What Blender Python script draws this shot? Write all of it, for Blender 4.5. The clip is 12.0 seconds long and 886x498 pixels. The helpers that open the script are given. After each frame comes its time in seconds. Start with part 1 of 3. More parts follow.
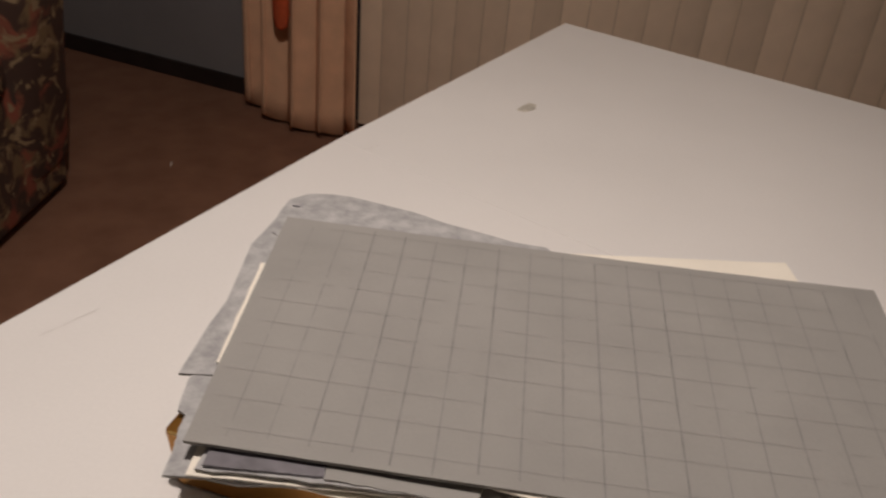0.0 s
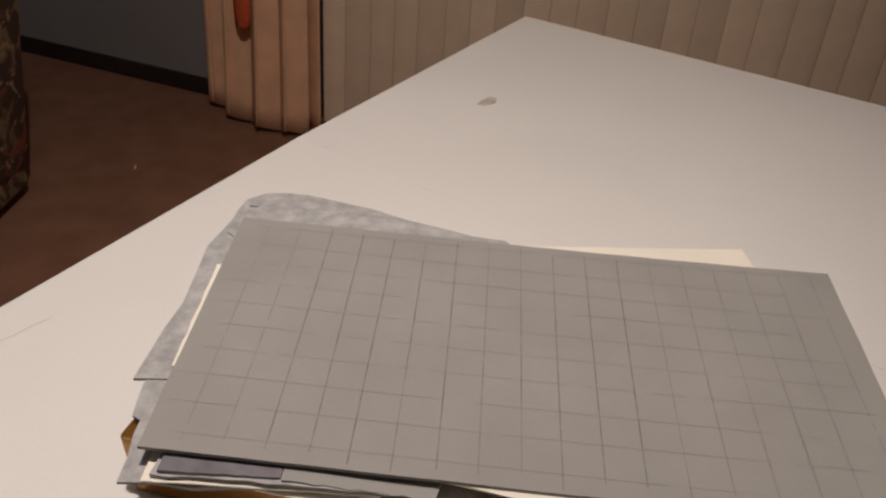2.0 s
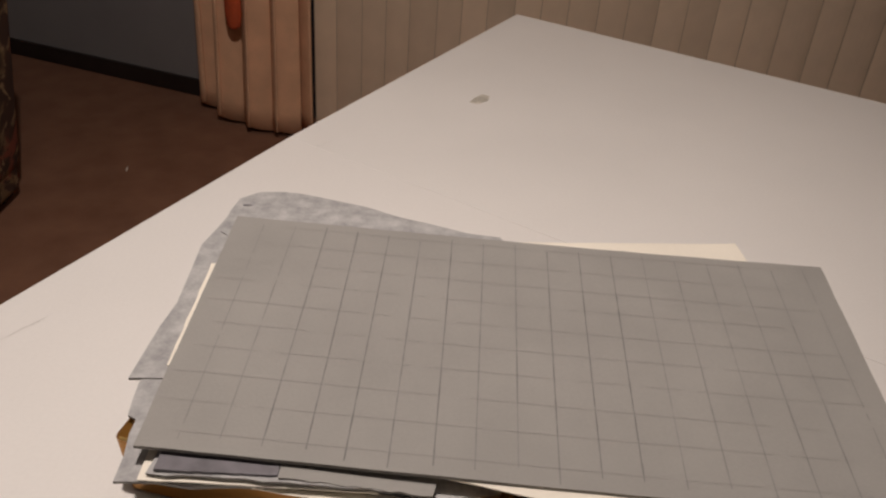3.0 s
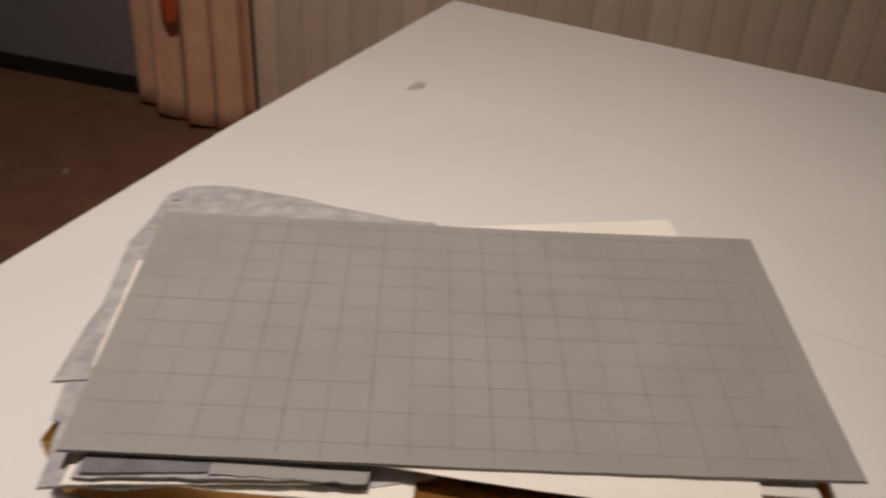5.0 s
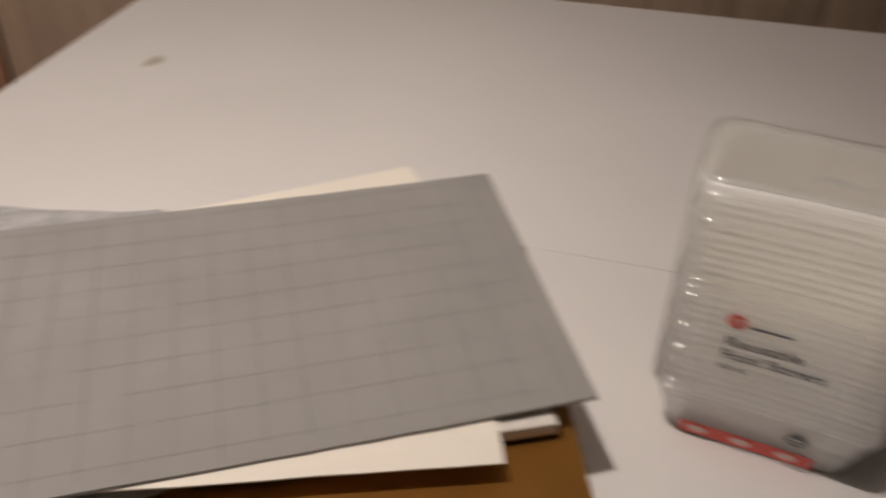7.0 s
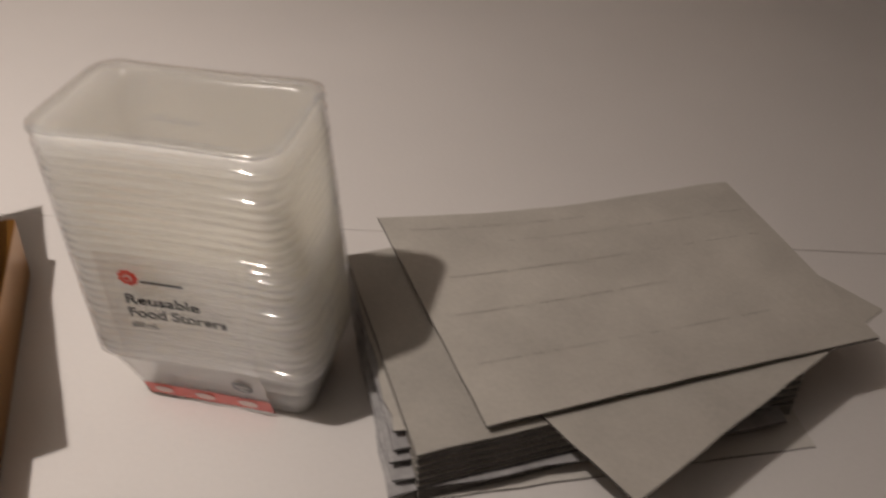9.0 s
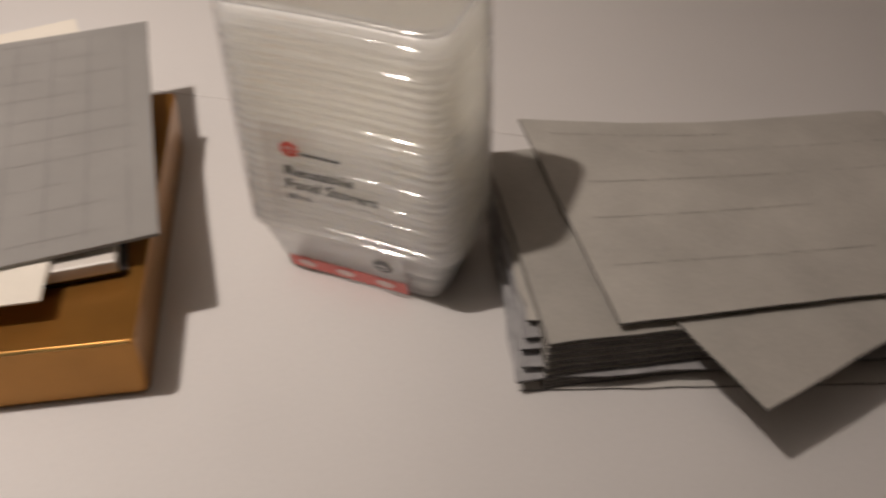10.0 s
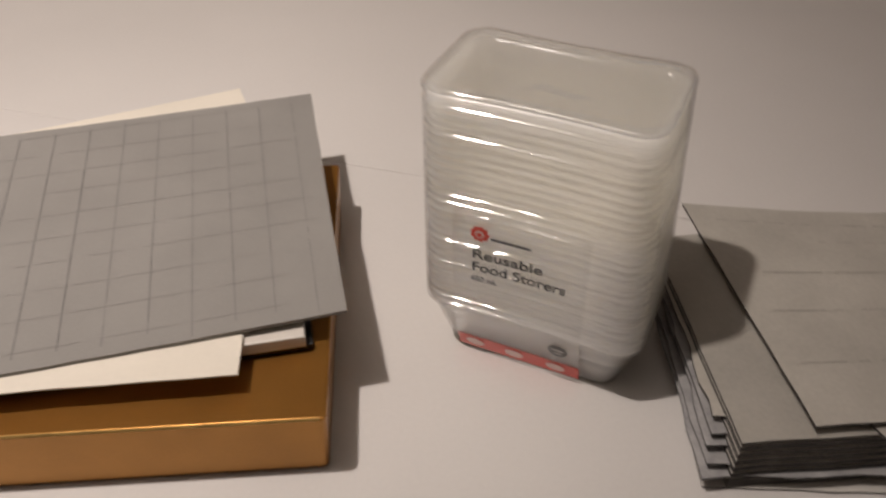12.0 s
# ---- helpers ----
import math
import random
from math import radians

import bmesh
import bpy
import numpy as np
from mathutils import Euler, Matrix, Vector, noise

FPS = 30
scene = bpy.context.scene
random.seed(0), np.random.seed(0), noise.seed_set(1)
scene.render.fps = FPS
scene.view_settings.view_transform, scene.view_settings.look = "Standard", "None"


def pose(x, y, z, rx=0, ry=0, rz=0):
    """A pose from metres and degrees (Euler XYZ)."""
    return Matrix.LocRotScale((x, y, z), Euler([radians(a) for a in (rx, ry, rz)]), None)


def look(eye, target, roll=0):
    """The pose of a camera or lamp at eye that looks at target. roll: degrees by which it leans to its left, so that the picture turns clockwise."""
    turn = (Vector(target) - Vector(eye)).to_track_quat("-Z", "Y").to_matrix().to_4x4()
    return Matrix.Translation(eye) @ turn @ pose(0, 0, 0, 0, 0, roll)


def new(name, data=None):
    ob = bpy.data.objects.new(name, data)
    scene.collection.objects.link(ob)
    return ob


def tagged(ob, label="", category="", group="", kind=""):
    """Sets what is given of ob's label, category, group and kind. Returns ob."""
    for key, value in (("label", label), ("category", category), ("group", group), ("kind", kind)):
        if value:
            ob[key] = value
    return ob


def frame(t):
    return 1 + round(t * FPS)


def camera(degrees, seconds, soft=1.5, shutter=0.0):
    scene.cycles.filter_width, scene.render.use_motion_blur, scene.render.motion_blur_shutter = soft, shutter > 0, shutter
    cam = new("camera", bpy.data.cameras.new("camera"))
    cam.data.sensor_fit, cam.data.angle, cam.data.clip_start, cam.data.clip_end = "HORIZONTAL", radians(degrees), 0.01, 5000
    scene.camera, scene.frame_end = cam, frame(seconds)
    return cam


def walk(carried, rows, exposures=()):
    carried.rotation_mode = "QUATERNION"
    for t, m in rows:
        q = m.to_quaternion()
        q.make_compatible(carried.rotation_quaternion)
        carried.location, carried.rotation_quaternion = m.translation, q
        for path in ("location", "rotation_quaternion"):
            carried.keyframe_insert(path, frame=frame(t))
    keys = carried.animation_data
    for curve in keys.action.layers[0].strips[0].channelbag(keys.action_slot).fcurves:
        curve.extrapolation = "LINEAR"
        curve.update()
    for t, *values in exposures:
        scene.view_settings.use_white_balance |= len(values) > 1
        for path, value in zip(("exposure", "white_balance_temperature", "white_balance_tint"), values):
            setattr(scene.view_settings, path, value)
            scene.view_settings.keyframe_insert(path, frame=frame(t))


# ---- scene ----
cam = camera(56.1, 12.0, soft=2.3, shutter=0.8)
PATH = [
    (0, (0.015, 0.003, 1.189), (-0.077, 1.696, 0.128), 5.1),
    (0.5, (0.023, 0.002, 1.188), (-0.017, 1.69, 0.117), 5.0),
    (1, (0.021, 0.003, 1.188), (-0.015, 1.696, 0.124), 4.9),
    (1.5, (0.024, 0.006, 1.188), (-0.015, 1.7, 0.125), 4.7),
    (2, (0.028, 0.005, 1.189), (-0.001, 1.698, 0.124), 4.6),
    (2.5, (0.027, 0.004, 1.188), (0.011, 1.698, 0.126), 4.5),
    (4.5, (0.034, 0.003, 1.185), (0.035, 1.689, 0.109), 3.8),
    (5, (0.046, 0.005, 1.183), (0.139, 1.688, 0.106), 3.9),
    (5.5, (0.068, 0.012, 1.182), (0.291, 1.663, 0.075), 3.2),
    (6, (0.06, 0.017, 1.183), (0.27, 1.669, 0.075), 3.6),
    (6.5, (0.082, 0.021, 1.178), (0.354, 1.659, 0.064), 3.0),
    (7, (0.129, 0.022, 1.176), (0.592, 1.574, 0.037), 1.5),
    (7.5, (0.185, 0.013, 1.166), (0.924, 1.442, 0.006), 0.6),
    (9.3, (0.403, -0.066, 1.16), (1.132, 1.288, -0.119), 0.9),
    (9.5, (0.397, -0.068, 1.153), (1.041, 1.244, -0.212), 1.0),
    (10, (0.355, -0.066, 1.152), (0.852, 1.308, -0.214), 0.3),
    (10.5, (0.296, -0.052, 1.168), (0.716, 1.404, -0.137), 1.0),
    (11, (0.271, -0.041, 1.171), (0.599, 1.455, -0.116), 1.2),
    (11.5, (0.272, -0.031, 1.175), (0.637, 1.485, -0.076), 1.0),
    (12, (0.284, -0.03, 1.172), (0.68, 1.453, -0.11), -0.6),
]
walk(cam, [(t, look(eye, target, roll)) for t, eye, target, roll in PATH],
     exposures=((0, -0.08), (1, 0.0), (7.5, 0.03), (9.3, 0.2), (10.5, 0.16), (12, 0.15)))

# ---- world and light ----
world = bpy.data.worlds.new("night")
scene.world = world
world.use_nodes = True
world.node_tree.nodes["Background"].inputs[0].default_value = (0.02, 0.025, 0.04, 1)
world.node_tree.nodes["Background"].inputs[1].default_value = 0.2


def lamp(name, kind, m, watts, colour, size):
    data = bpy.data.lights.new(name, kind)
    data.energy, data.color = watts, colour
    if kind == "AREA":
        data.shape, data.size = "DISK", size
    else:
        data.shadow_soft_size = size
    ob = new(name, data)
    ob.matrix_world = m
    return ob


WARM = (1.0, 0.87, 0.79)
pendant = lamp("pendant_light", "SPOT", look((-0.07, 0.34, 2.06), (-0.32, 0.84, 1.06)), 41.0, WARM, 0.024)
pendant.data.spot_size, pendant.data.spot_blend = radians(129), 1.0
lamp("pendant_glow", "POINT", pose(-0.07, 0.34, 2.07), 13.0, WARM, 0.024)


# ---- materials ----
def material(name, colour, rough=0.6, metal=0.0, vary=0.12, scale=8.0, fine=120.0, bump=0.1, tint=None, spec=0.5, random_amount=0.0):
    """A surface with slow stains and fine grain."""
    m = bpy.data.materials.new(name)
    m.use_nodes = True
    nt = m.node_tree
    bsdf = nt.nodes["Principled BSDF"]
    co = nt.nodes.new("ShaderNodeTexCoord")
    big = nt.nodes.new("ShaderNodeTexNoise")
    big.inputs["Scale"].default_value, big.inputs["Detail"].default_value = scale, 5
    small = nt.nodes.new("ShaderNodeTexNoise")
    small.inputs["Scale"].default_value, small.inputs["Detail"].default_value = fine, 3
    for n in (big, small):
        nt.links.new(co.outputs["Object"], n.inputs["Vector"])
    add = nt.nodes.new("ShaderNodeMath")
    add.operation = "MULTIPLY_ADD"
    nt.links.new(small.outputs["Fac"], add.inputs[0])
    add.inputs[1].default_value = 0.35
    nt.links.new(big.outputs["Fac"], add.inputs[2])
    ramp = nt.nodes.new("ShaderNodeValToRGB")
    ramp.color_ramp.elements[0].position, ramp.color_ramp.elements[1].position = 0.42, 0.92
    dark = tint or tuple(c * (1 - 2 * vary) for c in colour)
    ramp.color_ramp.elements[0].color = (*dark, 1)
    ramp.color_ramp.elements[1].color = (*[min(1, c * (1 + vary)) for c in colour], 1)
    nt.links.new(add.outputs[0], ramp.inputs[0])
    last = ramp.outputs[0]
    if random_amount:
        info = nt.nodes.new("ShaderNodeObjectInfo")
        hsv = nt.nodes.new("ShaderNodeHueSaturation")
        mr = nt.nodes.new("ShaderNodeMapRange")
        mr.inputs[3].default_value, mr.inputs[4].default_value = 1 - random_amount, 1 + random_amount
        nt.links.new(info.outputs["Random"], mr.inputs[0])
        nt.links.new(mr.outputs[0], hsv.inputs["Value"])
        nt.links.new(last, hsv.inputs["Color"])
        last = hsv.outputs[0]
    nt.links.new(last, bsdf.inputs["Base Color"])
    bsdf.inputs["Roughness"].default_value, bsdf.inputs["Metallic"].default_value = rough, metal
    bsdf.inputs["Specular IOR Level"].default_value = spec
    if bump:
        b = nt.nodes.new("ShaderNodeBump")
        b.inputs["Strength"].default_value, b.inputs["Distance"].default_value = bump, 0.001
        nt.links.new(small.outputs["Fac"], b.inputs["Height"])
        nt.links.new(b.outputs[0], bsdf.inputs["Normal"])
    return m


def clear(name, colour, cover, rough=0.2, gloss=0.5, bump=0.0, bump_scale=40.0, stretch=(1, 1, 1)):
    """Thin plastic: cover is the share of light that its milky body stops."""
    m = bpy.data.materials.new(name)
    m.use_nodes = True
    nt = m.node_tree
    bsdf = nt.nodes["Principled BSDF"]
    bsdf.inputs["Base Color"].default_value = (*colour, 1)
    bsdf.inputs["Roughness"].default_value = rough
    bsdf.inputs["Specular IOR Level"].default_value = gloss
    see = nt.nodes.new("ShaderNodeBsdfTransparent")
    milk = nt.nodes.new("ShaderNodeBsdfTranslucent")
    milk.inputs[0].default_value = (*colour, 1)
    half = nt.nodes.new("ShaderNodeMixShader")
    half.inputs[0].default_value = 0.55
    nt.links.new(bsdf.outputs[0], half.inputs[1])
    nt.links.new(milk.outputs[0], half.inputs[2])
    shine = nt.nodes.new("ShaderNodeBsdfGlossy")
    shine.inputs["Roughness"].default_value = rough
    facing = nt.nodes.new("ShaderNodeLayerWeight")
    facing.inputs[0].default_value = 0.5
    power = nt.nodes.new("ShaderNodeMath")
    power.operation, power.inputs[1].default_value = "POWER", 4.0
    fres = nt.nodes.new("ShaderNodeMapRange")
    fres.inputs[3].default_value, fres.inputs[4].default_value = 0.09 * gloss, 0.6
    nt.links.new(facing.outputs["Facing"], power.inputs[0])
    nt.links.new(power.outputs[0], fres.inputs[0])
    mix = nt.nodes.new("ShaderNodeMixShader")
    mix.inputs[0].default_value = cover
    nt.links.new(see.outputs[0], mix.inputs[1])
    nt.links.new(half.outputs[0], mix.inputs[2])
    top = nt.nodes.new("ShaderNodeMixShader")
    nt.links.new(fres.outputs[0], top.inputs[0])
    nt.links.new(mix.outputs[0], top.inputs[1])
    nt.links.new(shine.outputs[0], top.inputs[2])
    if bump:
        co = nt.nodes.new("ShaderNodeTexCoord")
        mp = nt.nodes.new("ShaderNodeMapping")
        mp.inputs["Scale"].default_value = stretch
        n = nt.nodes.new("ShaderNodeTexNoise")
        n.inputs["Scale"].default_value, n.inputs["Detail"].default_value = bump_scale, 3
        b = nt.nodes.new("ShaderNodeBump")
        b.inputs["Strength"].default_value, b.inputs["Distance"].default_value = bump, 0.002
        nt.links.new(co.outputs["Object"], mp.inputs[0])
        nt.links.new(mp.outputs[0], n.inputs["Vector"])
        nt.links.new(n.outputs["Fac"], b.inputs["Height"])
        for s in (bsdf, shine, facing):
            nt.links.new(b.outputs[0], s.inputs["Normal"])
    nt.links.new(top.outputs[0], nt.nodes["Material Output"].inputs[0])
    return m


M_TABLE = material("white_melamine", (0.80, 0.78, 0.76), 0.27, vary=0.03, scale=3, fine=300, bump=0.03)
M_EDGE = material("white_edging", (0.78, 0.75, 0.72), 0.45, vary=0.04)
M_BOARD = material("grey_board", (0.313, 0.303, 0.287), 0.85, vary=0.05, scale=12, fine=500, bump=0.12)
M_BOARD_CUT = material("grey_board_cut", (0.26, 0.245, 0.225), 0.9, vary=0.15, fine=600)
M_PENCIL = material("pencil", (0.210, 0.205, 0.202), 0.5, vary=0.12, scale=60, fine=900, bump=0, random_amount=0.08)
M_PENCIL_MID = material("pencil_soft", (0.243, 0.236, 0.23), 0.6, vary=0.1, scale=60, fine=900, bump=0)
M_PENCIL_FAINT = material("pencil_faint", (0.304, 0.294, 0.280), 0.6, vary=0.06, scale=60, fine=900, bump=0)
M_SCUFF = material("pencil_on_white", (0.64, 0.62, 0.60), 0.6, vary=0.2, scale=80, fine=700, bump=0)
M_MOTTLE = material("mottled_grey_card", (0.47, 0.465, 0.462), 0.85, vary=0.08, scale=70, fine=380, bump=0.2, tint=(0.27, 0.268, 0.275))
M_SCRAP_LINE = material("scrap_card_line", (0.43, 0.41, 0.372), 0.8, vary=0.15, scale=60, bump=0)
M_NAVY = material("navy_card", (0.045, 0.045, 0.065), 0.9, vary=0.2, scale=30)
M_WHITECARD = material("white_card", (0.66, 0.64, 0.60), 0.8, vary=0.06, scale=20, fine=300, bump=0.1)
M_CREAM = material("cream_paper", (0.86, 0.81, 0.71), 0.8, vary=0.03, scale=14, fine=300, bump=0.08)
M_DARKCARD = material("dark_grey_card", (0.19, 0.18, 0.20), 0.6, vary=0.2, scale=30)
M_SILVER = material("pale_grey_plastic", (0.74, 0.70, 0.64), 0.35, vary=0.06)
M_BLACK = material("black_plastic", (0.02, 0.018, 0.018), 0.4, vary=0.2)
M_GOLD = material("gold_card", (0.41, 0.195, 0.043), 0.30, metal=0.72, vary=0.08, scale=20, fine=700, bump=0.05)
M_GOLD_GLINT = material("gold_edge_highlight", (0.75, 0.50, 0.18), 0.3, metal=0.7, vary=0.15, scale=60)
M_SCRAP = material("scrap_card", (0.50, 0.478, 0.432), 0.85, vary=0.10, scale=16, fine=350, bump=0.15, random_amount=0.12)
# cut edges, their brown deepened to carry the shade on the stack's front
M_SCRAP_CUT_SHADE = material("scrap_cut_shade", (0.075, 0.068, 0.065), 0.9, vary=0.3, scale=90, fine=500)
M_TUB = material("frosted_plastic", (0.997, 0.978, 0.88), 0.22, vary=0.0, scale=20, fine=60, bump=0.03, tint=(0.99, 0.965, 0.87))
tub_bsdf = M_TUB.node_tree.nodes["Principled BSDF"]
tub_bsdf.inputs["Subsurface Weight"].default_value = 1.0
tub_bsdf.inputs["Subsurface Radius"].default_value = (1.0, 0.95, 0.86)
tub_bsdf.inputs["Subsurface Scale"].default_value = 0.09
M_LID = clear("clear_plastic", (0.80, 0.80, 0.78), 0.30, 0.12, 0.5)
M_FILM = clear("wrapping_film", (0.95, 0.94, 0.92), 0.03, 0.09, 2.0, bump=0.9, bump_scale=34, stretch=(0.5, 0.5, 6))
M_LABEL = clear("white_label", (0.98, 0.97, 0.95), 0.05, 0.10, 1.2, bump=0.7, bump_scale=26, stretch=(0.5, 0.5, 6))
M_RED = material("red_print", (0.74, 0.075, 0.05), 0.3, vary=0.05, bump=0)
M_PINK = material("pale_print", (0.80, 0.55, 0.50), 0.3, vary=0.08, bump=0)
M_INK = material("black_print", (0.03, 0.03, 0.032), 0.35, vary=0.1, bump=0)
M_PALE = material("pale_ink", (0.7, 0.69, 0.67), 0.4, vary=0.05, bump=0)
M_GREYINK = material("grey_print", (0.10, 0.10, 0.10), 0.35, vary=0.1, bump=0)
M_WALL = material("wall_paint", (0.27, 0.26, 0.265), 0.8, vary=0.06, scale=3, fine=200, bump=0.1)
M_DARK_WALL = material("unseen_dark_wall", (0.20, 0.15, 0.12), 0.7, vary=0.1, scale=4, fine=120)
M_CEIL = material("ceiling_paint", (0.75, 0.73, 0.70), 0.9, vary=0.04, scale=3)
M_BASE = material("dark_baseboard", (0.028, 0.021, 0.019), 0.45, vary=0.2)
M_CARPET = material("brown_carpet", (0.30, 0.155, 0.10), 0.95, vary=0.10, scale=9, fine=260, bump=0.9, spec=0.1)
M_CURTAIN = material("peach_curtain", (0.79, 0.485, 0.305), 0.9, vary=0.07, scale=14, fine=500, bump=0.25)
M_ORANGE = material("orange_cloth", (0.60, 0.10, 0.03), 0.85, vary=0.12, scale=30)
M_BLIND = material("beige_blind", (0.78, 0.61, 0.45), 0.75, vary=0.05, scale=10, fine=600, bump=0.15, random_amount=0.09)
M_BLIND_EDGE_SHADE = material("blind_edge_shade", (0.52, 0.40, 0.285), 0.8, vary=0.1, scale=30)
M_FRAME = material("dark_window_frame", (0.035, 0.035, 0.045), 0.4, vary=0.2)
M_GLASS = clear("night_glass", (0.02, 0.02, 0.03), 0.1, 0.03, 0.5)


def floral():
    """Dark woven upholstery with blotches of flowers and leaves."""
    m = bpy.data.materials.new("floral_upholstery")
    m.use_nodes = True
    nt = m.node_tree
    bsdf = nt.nodes["Principled BSDF"]
    co = nt.nodes.new("ShaderNodeTexCoord")
    warp = nt.nodes.new("ShaderNodeTexNoise")
    warp.inputs["Scale"].default_value = 7
    mixv = nt.nodes.new("ShaderNodeVectorMath")
    mixv.operation = "MULTIPLY_ADD"
    mixv.inputs[1].default_value = (0.16, 0.16, 0.16)
    nt.links.new(co.outputs["Object"], warp.inputs["Vector"])
    nt.links.new(warp.outputs["Color"], mixv.inputs[0])
    nt.links.new(co.outputs["Object"], mixv.inputs[2])
    col = (0.062, 0.032, 0.022, 1)
    last = None
    for scale, lo, hi, colour in ((15, 0.52, 0.60, (0.20, 0.13, 0.065)), (9, 0.57, 0.65, (0.26, 0.075, 0.045)), (24, 0.57, 0.64, (0.29, 0.20, 0.11)), (34, 0.60, 0.68, (0.06, 0.035, 0.025))):
        n = nt.nodes.new("ShaderNodeTexNoise")
        n.inputs["Scale"].default_value, n.inputs["Detail"].default_value = scale, 4
        nt.links.new(mixv.outputs[0], n.inputs["Vector"])
        r = nt.nodes.new("ShaderNodeMapRange")
        r.inputs[1].default_value, r.inputs[2].default_value = lo, hi
        nt.links.new(n.outputs["Fac"], r.inputs[0])
        x = nt.nodes.new("ShaderNodeMix")
        x.data_type = "RGBA"
        nt.links.new(r.outputs[0], x.inputs["Factor"])
        if last is None:
            x.inputs[6].default_value = col
        else:
            nt.links.new(last, x.inputs[6])
        x.inputs[7].default_value = (*colour, 1)
        last = x.outputs[2]
    nt.links.new(last, bsdf.inputs["Base Color"])
    bsdf.inputs["Roughness"].default_value = 0.9
    return m


M_FLORAL = floral()


# ---- mesh helpers ----
def mesh_of(bm, mat, smooth=False):
    me = bpy.data.meshes.new("mesh")
    bmesh.ops.recalc_face_normals(bm, faces=bm.faces)
    bm.to_mesh(me)
    bm.free()
    for m in mat if isinstance(mat, (list, tuple)) else [mat]:
        me.materials.append(m)
    if smooth:
        for p in me.polygons:
            p.use_smooth = True
    return me


def part(name, bm, mat, parent=None, label="", smooth=False):
    """One bmesh as one mesh object, under a thing or a part."""
    ob = new(name, mesh_of(bm, mat, smooth))
    if parent is not None:
        ob.parent = parent
    if label:
        ob["label"] = label
    return ob


def thing(name, m, label, category, group="", kind=""):
    ob = new(name)
    ob.empty_display_size = 0.05
    ob.matrix_world = m
    return tagged(ob, label, category, group, kind)


def box(x0, x1, y0, y1, z0, z1, bevel=0.0, bm=None):
    made = bmesh.new()
    vs = [made.verts.new((x, y, z)) for x in (x0, x1) for y in (y0, y1) for z in (z0, z1)]
    for f in ((0, 1, 3, 2), (4, 6, 7, 5), (0, 4, 5, 1), (2, 3, 7, 6), (0, 2, 6, 4), (1, 5, 7, 3)):
        made.faces.new([vs[i] for i in f])
    if bevel:
        bmesh.ops.bevel(made, geom=made.edges, offset=bevel, segments=2, affect="EDGES", profile=0.5)
    if bm is None:
        return made
    me = bpy.data.meshes.new("tmp")
    made.to_mesh(me)
    made.free()
    bm.from_mesh(me)
    bpy.data.meshes.remove(me)
    return bm


def loft(rings, close=True):
    """Rings of points joined one to the next, the ends closed."""
    bm = bmesh.new()
    rows = [[bm.verts.new(p) for p in ring] for ring in rings]
    n = len(rows[0])
    for a, b in zip(rows, rows[1:]):
        for i in range(n):
            bm.faces.new((a[i], a[(i + 1) % n], b[(i + 1) % n], b[i]))
    if close:
        bm.faces.new(rows[0][::-1])
        bm.faces.new(rows[-1])
    return bm


def rounded(w, d, r, z, steps=5):
    pts = []
    for cx, cy, a0 in ((w / 2 - r, d / 2 - r, 0), (-w / 2 + r, d / 2 - r, 90), (-w / 2 + r, -d / 2 + r, 180), (w / 2 - r, -d / 2 + r, 270)):
        for i in range(steps + 1):
            a = radians(a0 + 90 * i / steps)
            pts.append((cx + r * math.cos(a), cy + r * math.sin(a), z))
    return pts


def sheet(w, d, thick, sag=None, jag=0.0, seed=0, nx=14, ny=10, r=0.0):
    """A card of w by d about its middle, resting at z 0, with faces of slot 0 and cut edges of slot 1; sag(x, y) lifts it."""
    rnd = random.Random(seed)
    bm = bmesh.new()
    grid = {}
    wob = [[rnd.uniform(-jag, jag) for _ in range(max(nx, ny) + 1)] for _ in range(4)]
    for k in (0, 1):
        for i in range(nx + 1):
            for j in range(ny + 1):
                x, y = w * (i / nx - 0.5), d * (j / ny - 0.5)
                if i == 0:
                    x += wob[0][j]
                if i == nx:
                    x += wob[1][j]
                if j == 0:
                    y += wob[2][i]
                if j == ny:
                    y += wob[3][i]
                z = (sag(x, y) if sag else 0) + k * thick
                grid[k, i, j] = bm.verts.new((x, y, z))
    for k in (0, 1):
        for i in range(nx):
            for j in range(ny):
                bm.faces.new((grid[k, i, j], grid[k, i + 1, j], grid[k, i + 1, j + 1], grid[k, i, j + 1]))
    rim = [(i, 0) for i in range(nx)] + [(nx, j) for j in range(ny)] + [(i, ny) for i in range(nx, 0, -1)] + [(0, j) for j in range(ny, 0, -1)]
    for a, b in zip(rim, rim[1:] + rim[:1]):
        f = bm.faces.new((grid[0, a[0], a[1]], grid[0, b[0], b[1]], grid[1, b[0], b[1]], grid[1, a[0], a[1]]))
        f.material_index = 1
    return bm


def slab(points, z0, z1, bevel=0.0):
    """A flat piece with the outline given, from z0 to z1."""
    bm = bmesh.new()
    a = [bm.verts.new((x, y, z0)) for x, y in points]
    b = [bm.verts.new((x, y, z1)) for x, y in points]
    bm.faces.new(a[::-1])
    bm.faces.new(b)
    n = len(points)
    for i in range(n):
        f = bm.faces.new((a[i], a[(i + 1) % n], b[(i + 1) % n], b[i]))
        f.material_index = 1
    return bm


TOP = 0.75  # the table's top

# ---- the room ----
ROOM = pose(-0.92, 2.81, 0, 0, 0, -18.5)  # x along the window wall, y out of the room
ROOM_L, ROOM_R, ROOM_N, ROOM_H = -2.2, 4.2, -5.2, 2.4
OPEN_L, OPEN_R, OPEN_T = 0.40, 3.6, 2.1


